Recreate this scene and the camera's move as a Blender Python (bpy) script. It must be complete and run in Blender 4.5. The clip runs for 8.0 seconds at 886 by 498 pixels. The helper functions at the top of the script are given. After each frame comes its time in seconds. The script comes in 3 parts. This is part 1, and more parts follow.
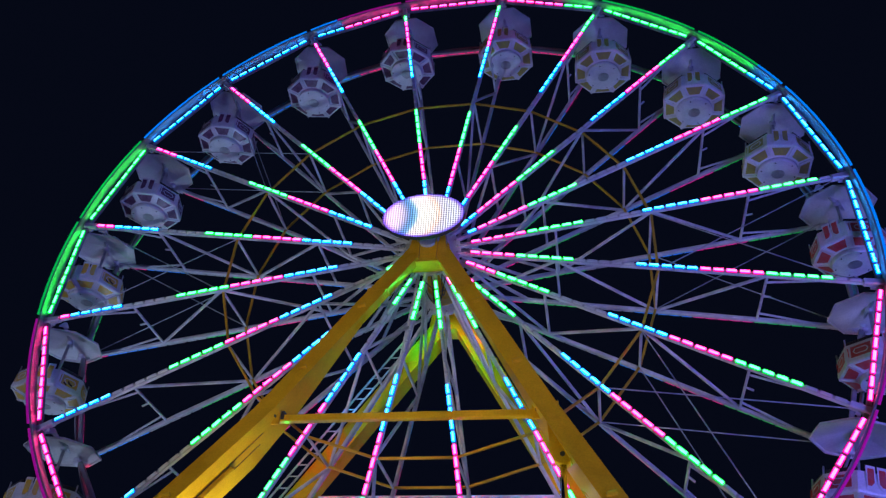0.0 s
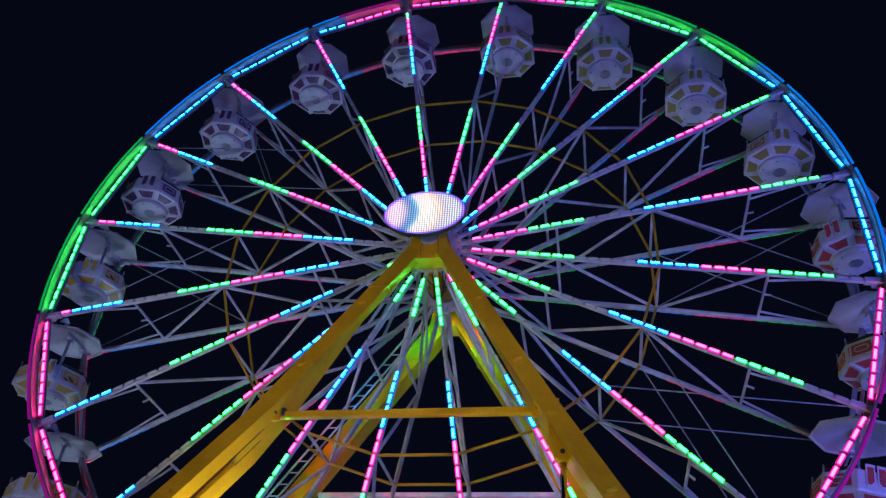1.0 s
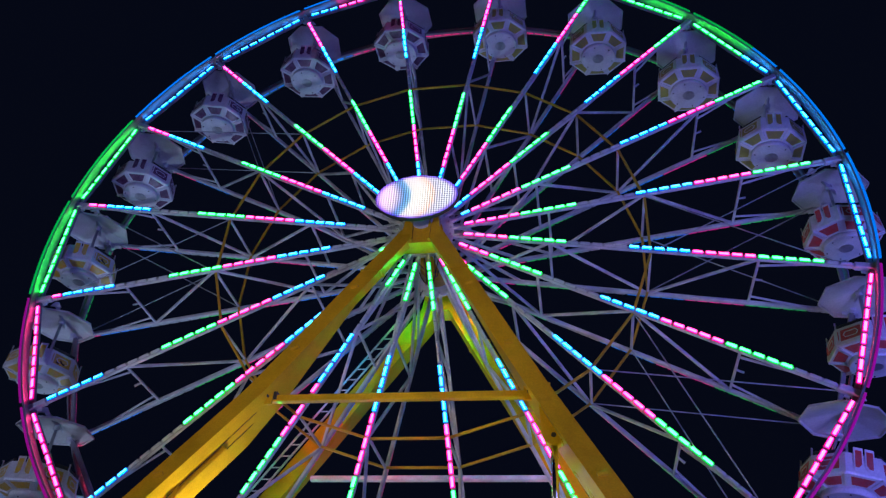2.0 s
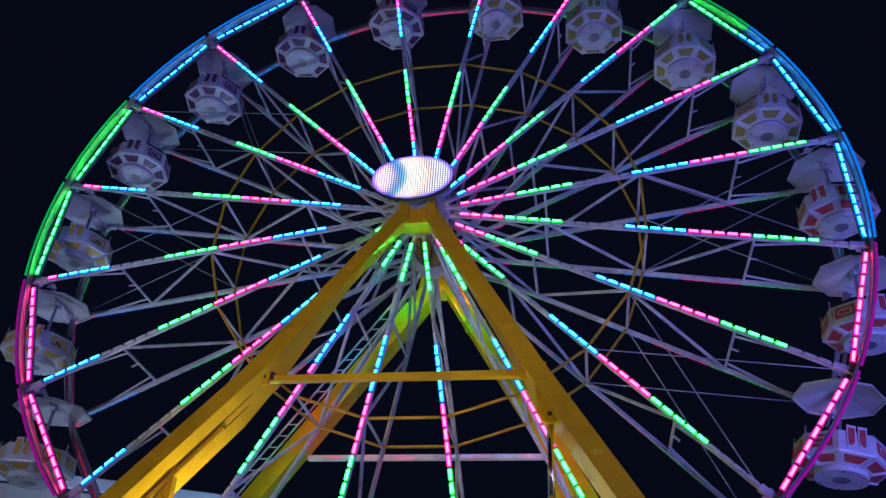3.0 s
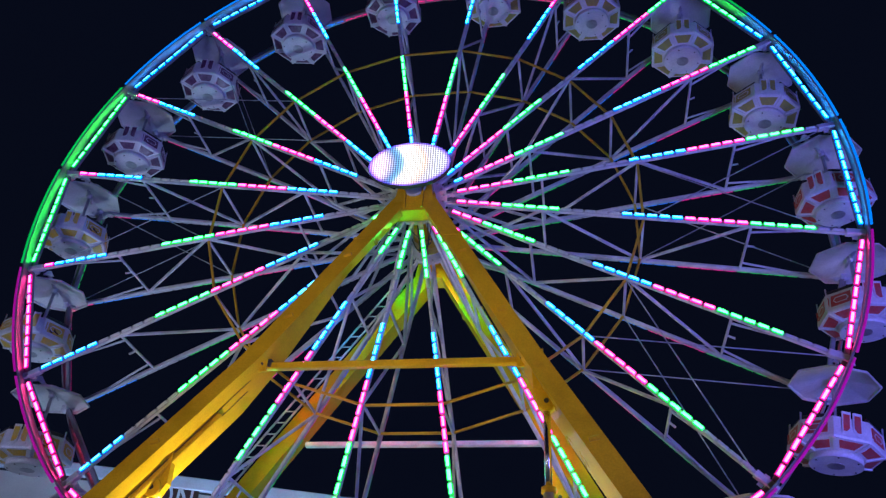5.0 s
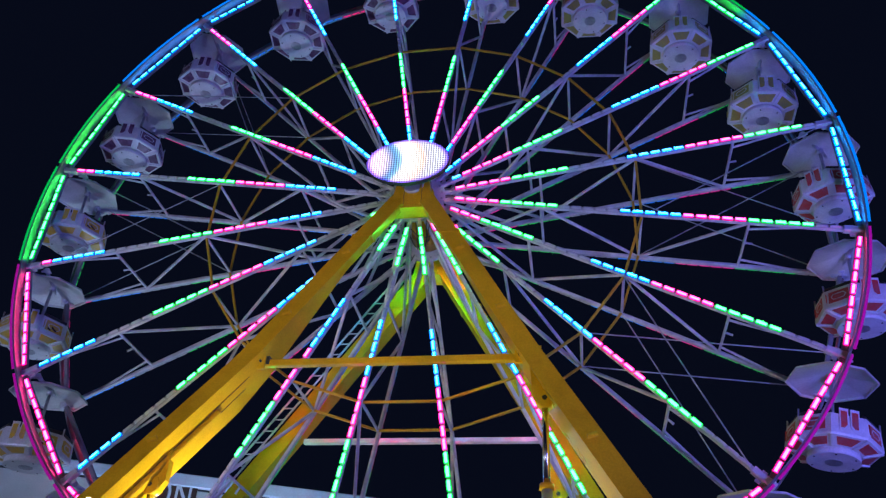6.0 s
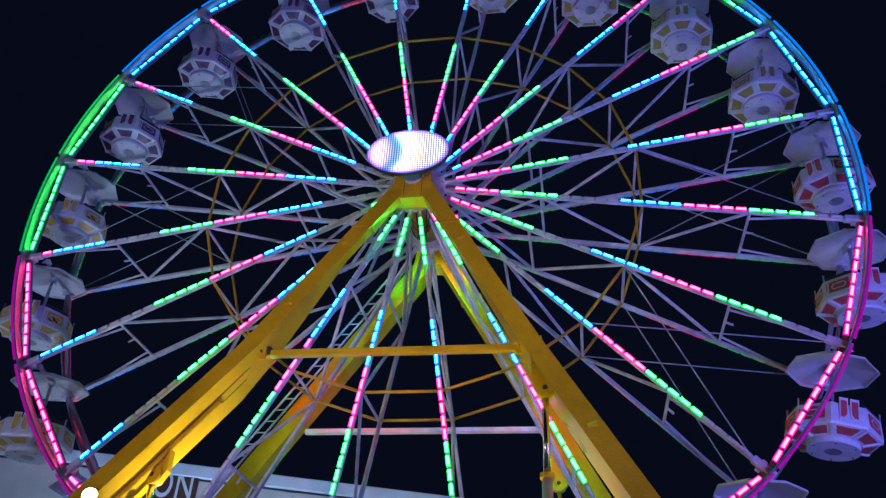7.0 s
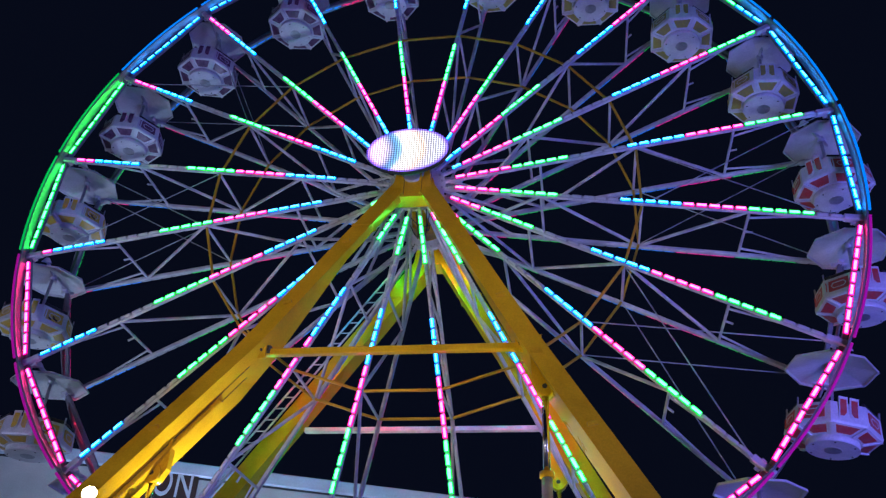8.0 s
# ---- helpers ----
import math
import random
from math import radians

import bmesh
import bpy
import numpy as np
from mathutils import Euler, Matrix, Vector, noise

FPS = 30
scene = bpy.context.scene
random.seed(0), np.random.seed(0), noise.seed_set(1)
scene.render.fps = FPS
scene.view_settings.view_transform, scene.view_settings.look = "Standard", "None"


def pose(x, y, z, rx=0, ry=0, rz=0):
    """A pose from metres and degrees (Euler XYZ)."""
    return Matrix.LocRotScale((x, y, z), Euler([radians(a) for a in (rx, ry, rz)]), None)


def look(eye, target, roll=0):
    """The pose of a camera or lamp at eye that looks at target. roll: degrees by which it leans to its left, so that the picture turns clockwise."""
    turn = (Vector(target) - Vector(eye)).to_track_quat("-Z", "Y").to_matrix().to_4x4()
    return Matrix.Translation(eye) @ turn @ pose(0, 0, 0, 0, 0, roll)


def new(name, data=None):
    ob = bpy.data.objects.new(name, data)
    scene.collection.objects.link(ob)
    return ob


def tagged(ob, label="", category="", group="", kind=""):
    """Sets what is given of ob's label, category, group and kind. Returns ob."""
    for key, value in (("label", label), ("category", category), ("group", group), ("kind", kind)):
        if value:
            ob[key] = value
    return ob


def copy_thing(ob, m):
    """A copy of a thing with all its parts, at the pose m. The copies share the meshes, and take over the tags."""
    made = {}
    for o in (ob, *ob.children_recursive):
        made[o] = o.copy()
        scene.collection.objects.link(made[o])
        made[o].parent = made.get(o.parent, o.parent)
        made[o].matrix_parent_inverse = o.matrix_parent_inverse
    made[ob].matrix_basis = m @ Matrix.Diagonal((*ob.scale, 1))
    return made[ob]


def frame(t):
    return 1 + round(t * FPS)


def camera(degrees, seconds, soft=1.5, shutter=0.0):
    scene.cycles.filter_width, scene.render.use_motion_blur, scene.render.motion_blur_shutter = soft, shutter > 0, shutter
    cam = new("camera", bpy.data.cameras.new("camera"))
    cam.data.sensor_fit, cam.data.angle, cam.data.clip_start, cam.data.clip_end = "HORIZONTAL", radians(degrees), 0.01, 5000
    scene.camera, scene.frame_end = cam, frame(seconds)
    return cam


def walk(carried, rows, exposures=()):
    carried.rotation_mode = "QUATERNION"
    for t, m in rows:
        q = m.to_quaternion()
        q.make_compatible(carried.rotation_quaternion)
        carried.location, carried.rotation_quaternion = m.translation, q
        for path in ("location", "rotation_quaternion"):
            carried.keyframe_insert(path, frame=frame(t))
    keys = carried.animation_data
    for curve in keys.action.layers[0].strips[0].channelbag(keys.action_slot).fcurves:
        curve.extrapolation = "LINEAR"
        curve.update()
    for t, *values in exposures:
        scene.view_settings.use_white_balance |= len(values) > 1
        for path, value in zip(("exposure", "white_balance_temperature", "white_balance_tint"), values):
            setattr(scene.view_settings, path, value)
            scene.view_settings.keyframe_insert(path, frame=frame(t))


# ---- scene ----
cam = camera(57.2, 8.0, soft=1.3)
EYE = (4.267, -18.326, 1.786)
TURNS = [
    (0, 127.509, -3.349, 9.634), (0.5, 127.447, -3.520, 9.848), (1, 127.311, -3.553, 9.565),
    (1.5, 126.902, -3.505, 9.230), (3, 124.857, -3.015, 8.921), (3.5, 124.442, -3.002, 8.923),
    (4, 124.146, -2.972, 8.893), (4.5, 124.010, -2.941, 8.833), (6, 123.770, -2.801, 8.667),
    (6.5, 123.370, -2.747, 8.779), (7, 123.080, -2.736, 8.745), (7.5, 122.910, -2.724, 8.776),
    (8, 122.996, -2.754, 8.717)]
walk(cam, [(t, pose(*EYE, rx, ry, rz)) for t, rx, ry, rz in TURNS],
     [(0, -0.1), (1.0, -0.25), (1.5, -0.2), (3.0, -0.15), (3.5, -0.38), (4.0, 0.22), (4.5, 0.2), (6.5, 0.15), (8.0, 0.15)])

# ---- night sky and unseen fill lamps ----
world = bpy.data.worlds.new("night_sky")
scene.world = world
world.use_nodes = True
world.node_tree.nodes["Background"].inputs[0].default_value = (0.07, 0.11, 0.32, 1)
world.node_tree.nodes["Background"].inputs[1].default_value = 0.026


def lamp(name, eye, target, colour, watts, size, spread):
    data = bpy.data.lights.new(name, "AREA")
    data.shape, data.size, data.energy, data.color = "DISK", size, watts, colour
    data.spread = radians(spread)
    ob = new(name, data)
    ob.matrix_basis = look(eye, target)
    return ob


# Added lamps, unseen; they stand in for light from around the fairground.
FILL_LAMPS = [  # place near the ground, aim, colour, watts, size, spread
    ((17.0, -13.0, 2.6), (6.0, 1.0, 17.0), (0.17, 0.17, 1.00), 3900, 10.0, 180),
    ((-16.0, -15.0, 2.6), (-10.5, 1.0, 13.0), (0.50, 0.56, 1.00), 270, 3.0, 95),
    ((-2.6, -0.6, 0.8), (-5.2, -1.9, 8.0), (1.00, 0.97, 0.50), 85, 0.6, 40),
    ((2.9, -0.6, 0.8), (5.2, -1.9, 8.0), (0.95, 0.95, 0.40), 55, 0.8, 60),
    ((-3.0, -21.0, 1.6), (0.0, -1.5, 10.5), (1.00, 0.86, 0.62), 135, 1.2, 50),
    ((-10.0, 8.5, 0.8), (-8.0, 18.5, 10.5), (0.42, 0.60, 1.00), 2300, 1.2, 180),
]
for eye, aim, colour, watts, size, spread in FILL_LAMPS:
    lamp("fill_light", eye, aim, colour, watts, size, spread)

# ---- materials ----


def material(name, base, rough=0.5, metal=0.0, spots=0.15, scale=3.0, fine=40.0, bump=0.05, dirt=None, coat=0.0):
    """Paint, steel and the like: two scales of variation in tone, gloss and relief."""
    m = bpy.data.materials.new(name)
    m.use_nodes = True
    t = m.node_tree
    b = t.nodes["Principled BSDF"]
    co = t.nodes.new("ShaderNodeTexCoord")
    big, small = t.nodes.new("ShaderNodeTexNoise"), t.nodes.new("ShaderNodeTexNoise")
    big.inputs["Scale"].default_value, big.inputs["Detail"].default_value = scale, 5
    small.inputs["Scale"].default_value, small.inputs["Detail"].default_value = fine, 3
    for n in (big, small):
        t.links.new(co.outputs["Object"], n.inputs["Vector"])
    ramp = t.nodes.new("ShaderNodeValToRGB")
    ramp.color_ramp.elements[0].position, ramp.color_ramp.elements[1].position = 0.30, 0.62
    worn = dirt or tuple(c * (1 - 2.2 * spots) for c in base)
    ramp.color_ramp.elements[0].color, ramp.color_ramp.elements[1].color = (*worn, 1), (*base, 1)
    t.links.new(big.outputs["Fac"], ramp.inputs["Fac"])
    mix = t.nodes.new("ShaderNodeMix")
    mix.data_type, mix.blend_type = "RGBA", "MULTIPLY"
    mix.inputs["Factor"].default_value = 0.35
    t.links.new(ramp.outputs["Color"], mix.inputs["A"])
    t.links.new(small.outputs["Fac"], mix.inputs["B"])
    bright = t.nodes.new("ShaderNodeHueSaturation")
    bright.inputs["Value"].default_value = 1.2
    t.links.new(mix.outputs["Result"], bright.inputs["Color"])
    t.links.new(bright.outputs["Color"], b.inputs["Base Color"])
    gloss = t.nodes.new("ShaderNodeMapRange")
    gloss.inputs["To Min"].default_value, gloss.inputs["To Max"].default_value = rough - 0.12, rough + 0.12
    t.links.new(big.outputs["Fac"], gloss.inputs["Value"])
    t.links.new(gloss.outputs["Result"], b.inputs["Roughness"])
    b.inputs["Metallic"].default_value = metal
    b.inputs["Coat Weight"].default_value, b.inputs["Coat Roughness"].default_value = coat, 0.05
    bp = t.nodes.new("ShaderNodeBump")
    bp.inputs["Strength"].default_value, bp.inputs["Distance"].default_value = bump, 0.02
    t.links.new(small.outputs["Fac"], bp.inputs["Height"])
    t.links.new(bp.outputs["Normal"], b.inputs["Normal"])
    return m


def glowing(name, colour, strength):
    m = bpy.data.materials.new(name)
    m.use_nodes = True
    b = m.node_tree.nodes["Principled BSDF"]
    b.inputs["Base Color"].default_value = (*[0.3 * c for c in colour], 1)
    b.inputs["Emission Color"].default_value = (*colour, 1)
    b.inputs["Emission Strength"].default_value = strength
    b.inputs["Roughness"].default_value = 0.3
    return m


STEEL = material("white_painted_steel", (0.62, 0.62, 0.66), 0.45, 0.0, 0.18, 2.0, 30)
HOOP = material("grey_painted_rim_steel", (0.28, 0.28, 0.31), 0.5, 0.0, 0.2, 1.5, 30)
RIM_PAINT = material("grey_painted_hoop_steel", (0.20, 0.20, 0.22), 0.35, 0.0, 0.15, 1.5, 30)
CHANNEL = material("pale_grey_light_channel", (0.42, 0.42, 0.46), 0.5, 0.0, 0.15, 2.0, 30)
YELLOW = material("yellow_tower_paint", (0.69, 0.385, 0.014), 0.30, 0.0, 0.12, 0.8, 25, 0.006, None, 0.55)
YELLOW.node_tree.nodes["Principled BSDF"].inputs["Specular IOR Level"].default_value = 0.04
RING = material("yellow_ring_paint", (0.62, 0.36, 0.02), 0.5, 0.0, 0.15, 1.5, 30)
WHITE = material("white_gondola_fibreglass", (0.74, 0.74, 0.73), 0.38, 0.0, 0.08, 2.5, 22, 0.03)
CANOPY = material("off_white_canopy_fibreglass", (0.66, 0.66, 0.62), 0.5, 0.0, 0.10, 1.2, 18, 0.015)
DARK = material("black_rubber", (0.02, 0.02, 0.022), 0.6)
CHROME = material("polished_piston_steel", (0.75, 0.76, 0.78), 0.18, 1.0, 0.05, 3, 40, 0.01)
GALV = material("galvanised_steel", (0.50, 0.51, 0.53), 0.5, 0.6, 0.15, 4, 35)
GLASS_OFF = material("unlit_led_lens", (0.50, 0.51, 0.55), 0.35, 0.0, 0.05)
ASPHALT = material("worn_asphalt", (0.055, 0.055, 0.058), 0.85, 0.0, 0.2, 0.4, 60, 0.4)
WALL = material("pale_render_wall", (0.44, 0.43, 0.41), 0.8, 0.0, 0.12, 0.5, 20, 0.1)
FASCIA = material("pale_blue_metal_fascia", (0.50, 0.56, 0.66), 0.45, 0.1, 0.12, 0.6, 15)
SIGN_BROWN = material("brown_sign_board", (0.045, 0.016, 0.012), 0.5, 0.0, 0.1)
LETTER = material("white_sign_letter", (0.50, 0.53, 0.57), 0.4, 0.0, 0.05)
PANEL = {
    "yellow": material("yellow_gondola_panel", (0.72, 0.45, 0.03), 0.4, 0.0, 0.12, 5, 18, 0.03, (0.55, 0.42, 0.18)),
    "purple": material("dark_purple_gondola_panel", (0.10, 0.03, 0.085), 0.4, 0.0, 0.2, 5, 18, 0.03, (0.20, 0.11, 0.18)),
    "olive": material("mustard_gondola_panel", (0.40, 0.34, 0.06), 0.4, 0.0, 0.15, 5, 18, 0.03, (0.30, 0.27, 0.10)),
    "red": material("red_gondola_panel", (0.62, 0.06, 0.05), 0.4, 0.0, 0.12, 5, 18, 0.03, (0.50, 0.12, 0.12)),
    "blue": material("blue_gondola_panel", (0.05, 0.10, 0.45), 0.4, 0.0, 0.12, 5, 18, 0.03),
}
# Lens glow stands in for the halo; overbright flanks add the coloured spill.
LED = {  # lens, bright face of the bead, flank of the bead
    "blue": (glowing("blue_led_halo_lens", (0.0, 0.22, 1.0), 0.80), glowing("blue_led_core", (0.08, 0.45, 1.0), 7.0), glowing("blue_led_flank", (0.0, 0.25, 1.0), 42.0)),
    "pink": (glowing("pink_led_halo_lens", (1.0, 0.005, 0.32), 0.75), glowing("pink_led_core", (1.0, 0.10, 0.36), 7.0), glowing("pink_led_flank", (1.0, 0.012, 0.20), 42.0)),
    "green": (glowing("green_led_halo_lens", (0.0, 1.0, 0.14), 0.42), glowing("green_led_core", (0.08, 1.0, 0.24), 6.5), glowing("green_led_flank", (0.01, 1.0, 0.05), 65.0)),
    "off": (GLASS_OFF, GLASS_OFF, GLASS_OFF),
}
REAR_LED = {"blue": glowing("rear_blue_led", (0.0, 0.35, 1.0), 40.0), "pink": glowing("rear_pink_led", (1.0, 0.02, 0.10), 40.0),
            "green": glowing("rear_green_led", (0.01, 1.0, 0.08), 30.0), "off": GLASS_OFF}
EDGE_LED = {"blue": glowing("blue_edge_light", (0.0, 0.24, 1.0), 0.85), "pink": glowing("pink_edge_light", (1.0, 0.01, 0.70), 0.22),
            "green": glowing("green_edge_light", (0.0, 1.0, 0.16), 0.36), "off": GLASS_OFF}
BULB = glowing("floodlight_lens", (1.0, 0.93, 0.72), 90.0)


def led_screen():
    """A screen of round light points whose picture is a white heart between a blue and a pink field."""
    m = bpy.data.materials.new("led_screen_face")
    m.use_nodes = True
    t = m.node_tree
    b = t.nodes["Principled BSDF"]

    def math_node(op, a, c=None):
        n = t.nodes.new("ShaderNodeMath")
        n.operation = op
        for i, v in enumerate((a, c)):
            if v is None:
                continue
            if isinstance(v, (int, float)):
                n.inputs[i].default_value = v
            else:
                t.links.new(v, n.inputs[i])
        return n.outputs[0]

    co = t.nodes.new("ShaderNodeTexCoord")
    sep = t.nodes.new("ShaderNodeSeparateXYZ")
    t.links.new(co.outputs["Object"], sep.inputs[0])
    x, z = sep.outputs["X"], sep.outputs["Z"]
    k = 2 * math.pi / 0.068
    dots = math_node("MULTIPLY", math_node("COSINE", math_node("MULTIPLY", x, k)), 0.5)
    dots = math_node("ADD", dots, math_node("MULTIPLY", math_node("COSINE", math_node("MULTIPLY", z, k)), 0.5))
    dots = math_node("MULTIPLY", math_node("ADD", dots, 0.50), 1.25)
    dots = math_node("MAXIMUM", dots, 0.06)
    # distance from the middle of the oval, in its own size
    ox = math_node("POWER", math_node("DIVIDE", math_node("ABSOLUTE", x), 1.15), 2)
    oz = math_node("POWER", math_node("DIVIDE", math_node("ABSOLUTE", z), 0.76), 2)
    oval = math_node("SQRT", math_node("ADD", ox, oz))
    rim = t.nodes.new("ShaderNodeValToRGB")
    rim.color_ramp.elements[0].position, rim.color_ramp.elements[0].color = 0.0, (1, 1, 1, 1)
    rim.color_ramp.elements[1].position, rim.color_ramp.elements[1].color = 0.86, (0.97, 0.90, 1, 1)
    e = rim.color_ramp.elements.new(0.94)
    e.color = (0.55, 0.35, 1.0, 1)
    e = rim.color_ramp.elements.new(0.985)
    e.color = (0.20, 0.10, 0.95, 1)
    t.links.new(oval, rim.inputs["Fac"])
    band = t.nodes.new("ShaderNodeValToRGB")
    band.color_ramp.elements[0].position, band.color_ramp.elements[0].color = 0.20, (1.0, 0.80, 0.95, 1)
    band.color_ramp.elements[1].position, band.color_ramp.elements[1].color = 0.85, (0.66, 0.72, 0.80, 1)
    for at, colour in ((0.31, (0.30, 0.36, 0.62, 1)), (0.36, (0.10, 0.32, 0.62, 1)), (0.42, (0.30, 0.55, 0.80, 1)), (0.46, (1.0, 0.98, 0.92, 1)), (0.62, (1.0, 0.97, 0.9, 1)), (0.70, (1.0, 0.74, 0.58, 1)), (0.74, (0.62, 0.62, 0.72, 1))):
        e = band.color_ramp.elements.new(at)
        e.color = colour
    across = math_node("ADD", math_node("MULTIPLY", x, 0.43), 0.5)
    bend = math_node("MULTIPLY", math_node("POWER", math_node("ABSOLUTE", z), 2), 0.30)
    t.links.new(math_node("ADD", across, bend), band.inputs["Fac"])
    mix = t.nodes.new("ShaderNodeMix")
    mix.data_type, mix.blend_type = "RGBA", "MULTIPLY"
    mix.inputs["Factor"].default_value = 1.0
    t.links.new(rim.outputs["Color"], mix.inputs["A"])
    t.links.new(band.outputs["Color"], mix.inputs["B"])
    b.inputs["Base Color"].default_value = (0.03, 0.03, 0.03, 1)
    t.links.new(mix.outputs["Result"], b.inputs["Emission Color"])
    t.links.new(math_node("MULTIPLY", dots, 1.7), b.inputs["Emission Strength"])
    return m


SCREEN = led_screen()

# ---- builders ----


def mesh_of(name, bm, *mats):
    me = bpy.data.meshes.new(name)
    bmesh.ops.recalc_face_normals(bm, faces=bm.faces)
    bm.to_mesh(me)
    bm.free()
    for m in mats:
        me.materials.append(m)
    return me


def part(name, bm, mat, parent, label=""):
    me = bm if isinstance(bm, bpy.types.Mesh) else mesh_of(name, bm, mat)
    ob = new(name, me)
    ob.parent = parent
    return tagged(ob, label)


def beam(bm, a, b, w, h, up=(0, 0, 1), bevel=0.0):
    """A straight bar from a to b; w across, h along up."""
    a, b = Vector(a), Vector(b)
    d = (b - a).normalized()
    side = d.cross(Vector(up))
    if side.length < 1e-4:
        side = d.cross(Vector((1, 0, 0)))
    side.normalize()
    top = side.cross(d)
    ring = [(-1, -1), (1, -1), (1, 1), (-1, 1)]
    if bevel:
        c = [1 - 2 * bevel / w, 1 - 2 * bevel / h]
        ring = [(-c[0], -1), (c[0], -1), (1, -c[1]), (1, c[1]), (c[0], 1), (-c[0], 1), (-1, c[1]), (-1, -c[1])]
    v = [[bm.verts.new(p + side * (x * w / 2) + top * (z * h / 2)) for x, z in ring] for p in (a, b)]
    n = len(ring)
    for i in range(n):
        bm.faces.new((v[0][i], v[0][(i + 1) % n], v[1][(i + 1) % n], v[1][i]))
    bm.faces.new(v[0])
    bm.faces.new(v[1][::-1])
    return bm


def tube(bm, a, b, r, n=8, r2=None):
    a, b = Vector(a), Vector(b)
    d = (b - a).normalized()
    s = d.orthogonal().normalized()
    u = d.cross(s)
    v = [[bm.verts.new(p + (s * math.cos(i * math.tau / n) + u * math.sin(i * math.tau / n)) * q) for i in range(n)]
         for p, q in ((a, r), (b, r if r2 is None else r2))]
    for i in range(n):
        f = bm.faces.new((v[0][i], v[0][(i + 1) % n], v[1][(i + 1) % n], v[1][i]))
        f.smooth = n > 8
    bm.faces.new(v[0])
    bm.faces.new(v[1][::-1])
    return bm


def prism(bm, outline, y0, y1):
    """A plate with an outline in x, z, from depth y0 to y1."""
    v = [[bm.verts.new((x, y, z)) for x, z in outline] for y in (y0, y1)]
    n = len(outline)
    for i in range(n):
        bm.faces.new((v[0][i], v[0][(i + 1) % n], v[1][(i + 1) % n], v[1][i]))
    bm.faces.new(v[0])
    bm.faces.new(v[1][::-1])
    return bm


def solid(*rings):
    """A closed skin through rings of equally many points."""
    bm = bmesh.new()
    v = [[bm.verts.new(p) for p in r] for r in rings]
    n = len(rings[0])
    for a, b in zip(v, v[1:]):
        for i in range(n):
            bm.faces.new((a[i], a[(i + 1) % n], b[(i + 1) % n], b[i]))
    bm.faces.new(v[0])
    bm.faces.new(v[-1][::-1])
    return bm


def thing(name, place, label, category, group="", kind=""):
    ob = new(name)
    ob.empty_display_size = 0.3
    ob.location = place
    return tagged(ob, label, category, group, kind)


NB = bmesh.new

# ---- ground and the building behind ----
bm = NB()
n = 12
grid = [[bm.verts.new((-600 + 100 * i, -600 + 100 * j, 0)) for i in range(n + 1)] for j in range(n + 1)]
for j in range(n):
    for i in range(n):
        bm.faces.new((grid[j][i], grid[j][i + 1], grid[j + 1][i + 1], grid[j + 1][i]))
tagged(new("ground", mesh_of("ground", bm, ASPHALT)), "worn dark asphalt of the fairground at night", "ground", kind="structure")

TURN_WALL = math.degrees(math.atan2(5.69, 13.25))
hall = thing("exhibition_hall", (-16.25, 13.95, 0), "pale rendered hall with a blue-white metal fascia and brown sign", "building", kind="structure")
hall.rotation_euler[2] = radians(TURN_WALL)
part("wall", beam(NB(), (-26, 4.0, 6.2), (46, 4.0, 6.2), 8.0, 12.4), WALL, hall)
part("fascia", beam(NB(), (-26, -0.10, 12.72), (46, -0.10, 12.72), 0.36, 0.56, bevel=0.04), FASCIA, hall, "pale blue-white folded metal fascia")
part("roof", beam(NB(), (-26, 4.0, 12.6), (46, 4.0, 12.6), 7.8, 0.4), FASCIA, hall)
# Black strip that draws the shadow line beneath the fascia.
part("painted_shadow_gap", beam(NB(), (-26, -0.02, 12.40), (46, -0.02, 12.40), 0.10, 0.08), DARK, hall)
for i in range(9):
    part("pilaster", beam(NB(), (-24 + 8 * i, -0.05, 0), (-24 + 8 * i, -0.05, 12.3), 0.5, 0.12, (0, 1, 0)), WALL, hall)
board = part("sign_board", beam(NB(), (0.55, -0.16, 11.62), (4.10, -0.16, 11.62), 0.08, 2.2, bevel=0.02), SIGN_BROWN, hall, "dark brown sign board with white capitals")


def letters(text, x, size, parent):
    c = bpy.data.curves.new("text", "FONT")
    c.body, c.size, c.extrude, c.align_x = text, size, 0.03, "LEFT"
    c.space_character, c.offset = 1.12, 0.006
    ob = bpy.data.objects.new("text", c)
    scene.collection.objects.link(ob)
    me = bpy.data.meshes.new_from_object(ob.evaluated_get(bpy.context.evaluated_depsgraph_get()))
    bpy.data.objects.remove(ob)
    me.transform(Matrix.Scale(0.60, 4, (1, 0, 0)))
    me.materials.append(LETTER)
    o = new("lettering", me)
    o.parent = parent
    o.matrix_basis = pose(x, -0.23, 11.45, 90, 0, 0)
    return o


letters("ON", 2.20, 1.75, board)

# ---- the wheel ----
HUB = Vector((0, 0, 16.06))
DEEP, N = 2.10, 20


def angle(k):
    """The turn of spoke k, counted clockwise from the one that points to the horizon's left."""
    return 180 - (k * 18 + 9)


def turned(k):
    return pose(0, 0, 0, 0, -angle(k), 0)


wheel = thing("ferris_wheel", HUB, "tall ferris wheel of white steel lattice with coloured light strips", "ferris wheel")


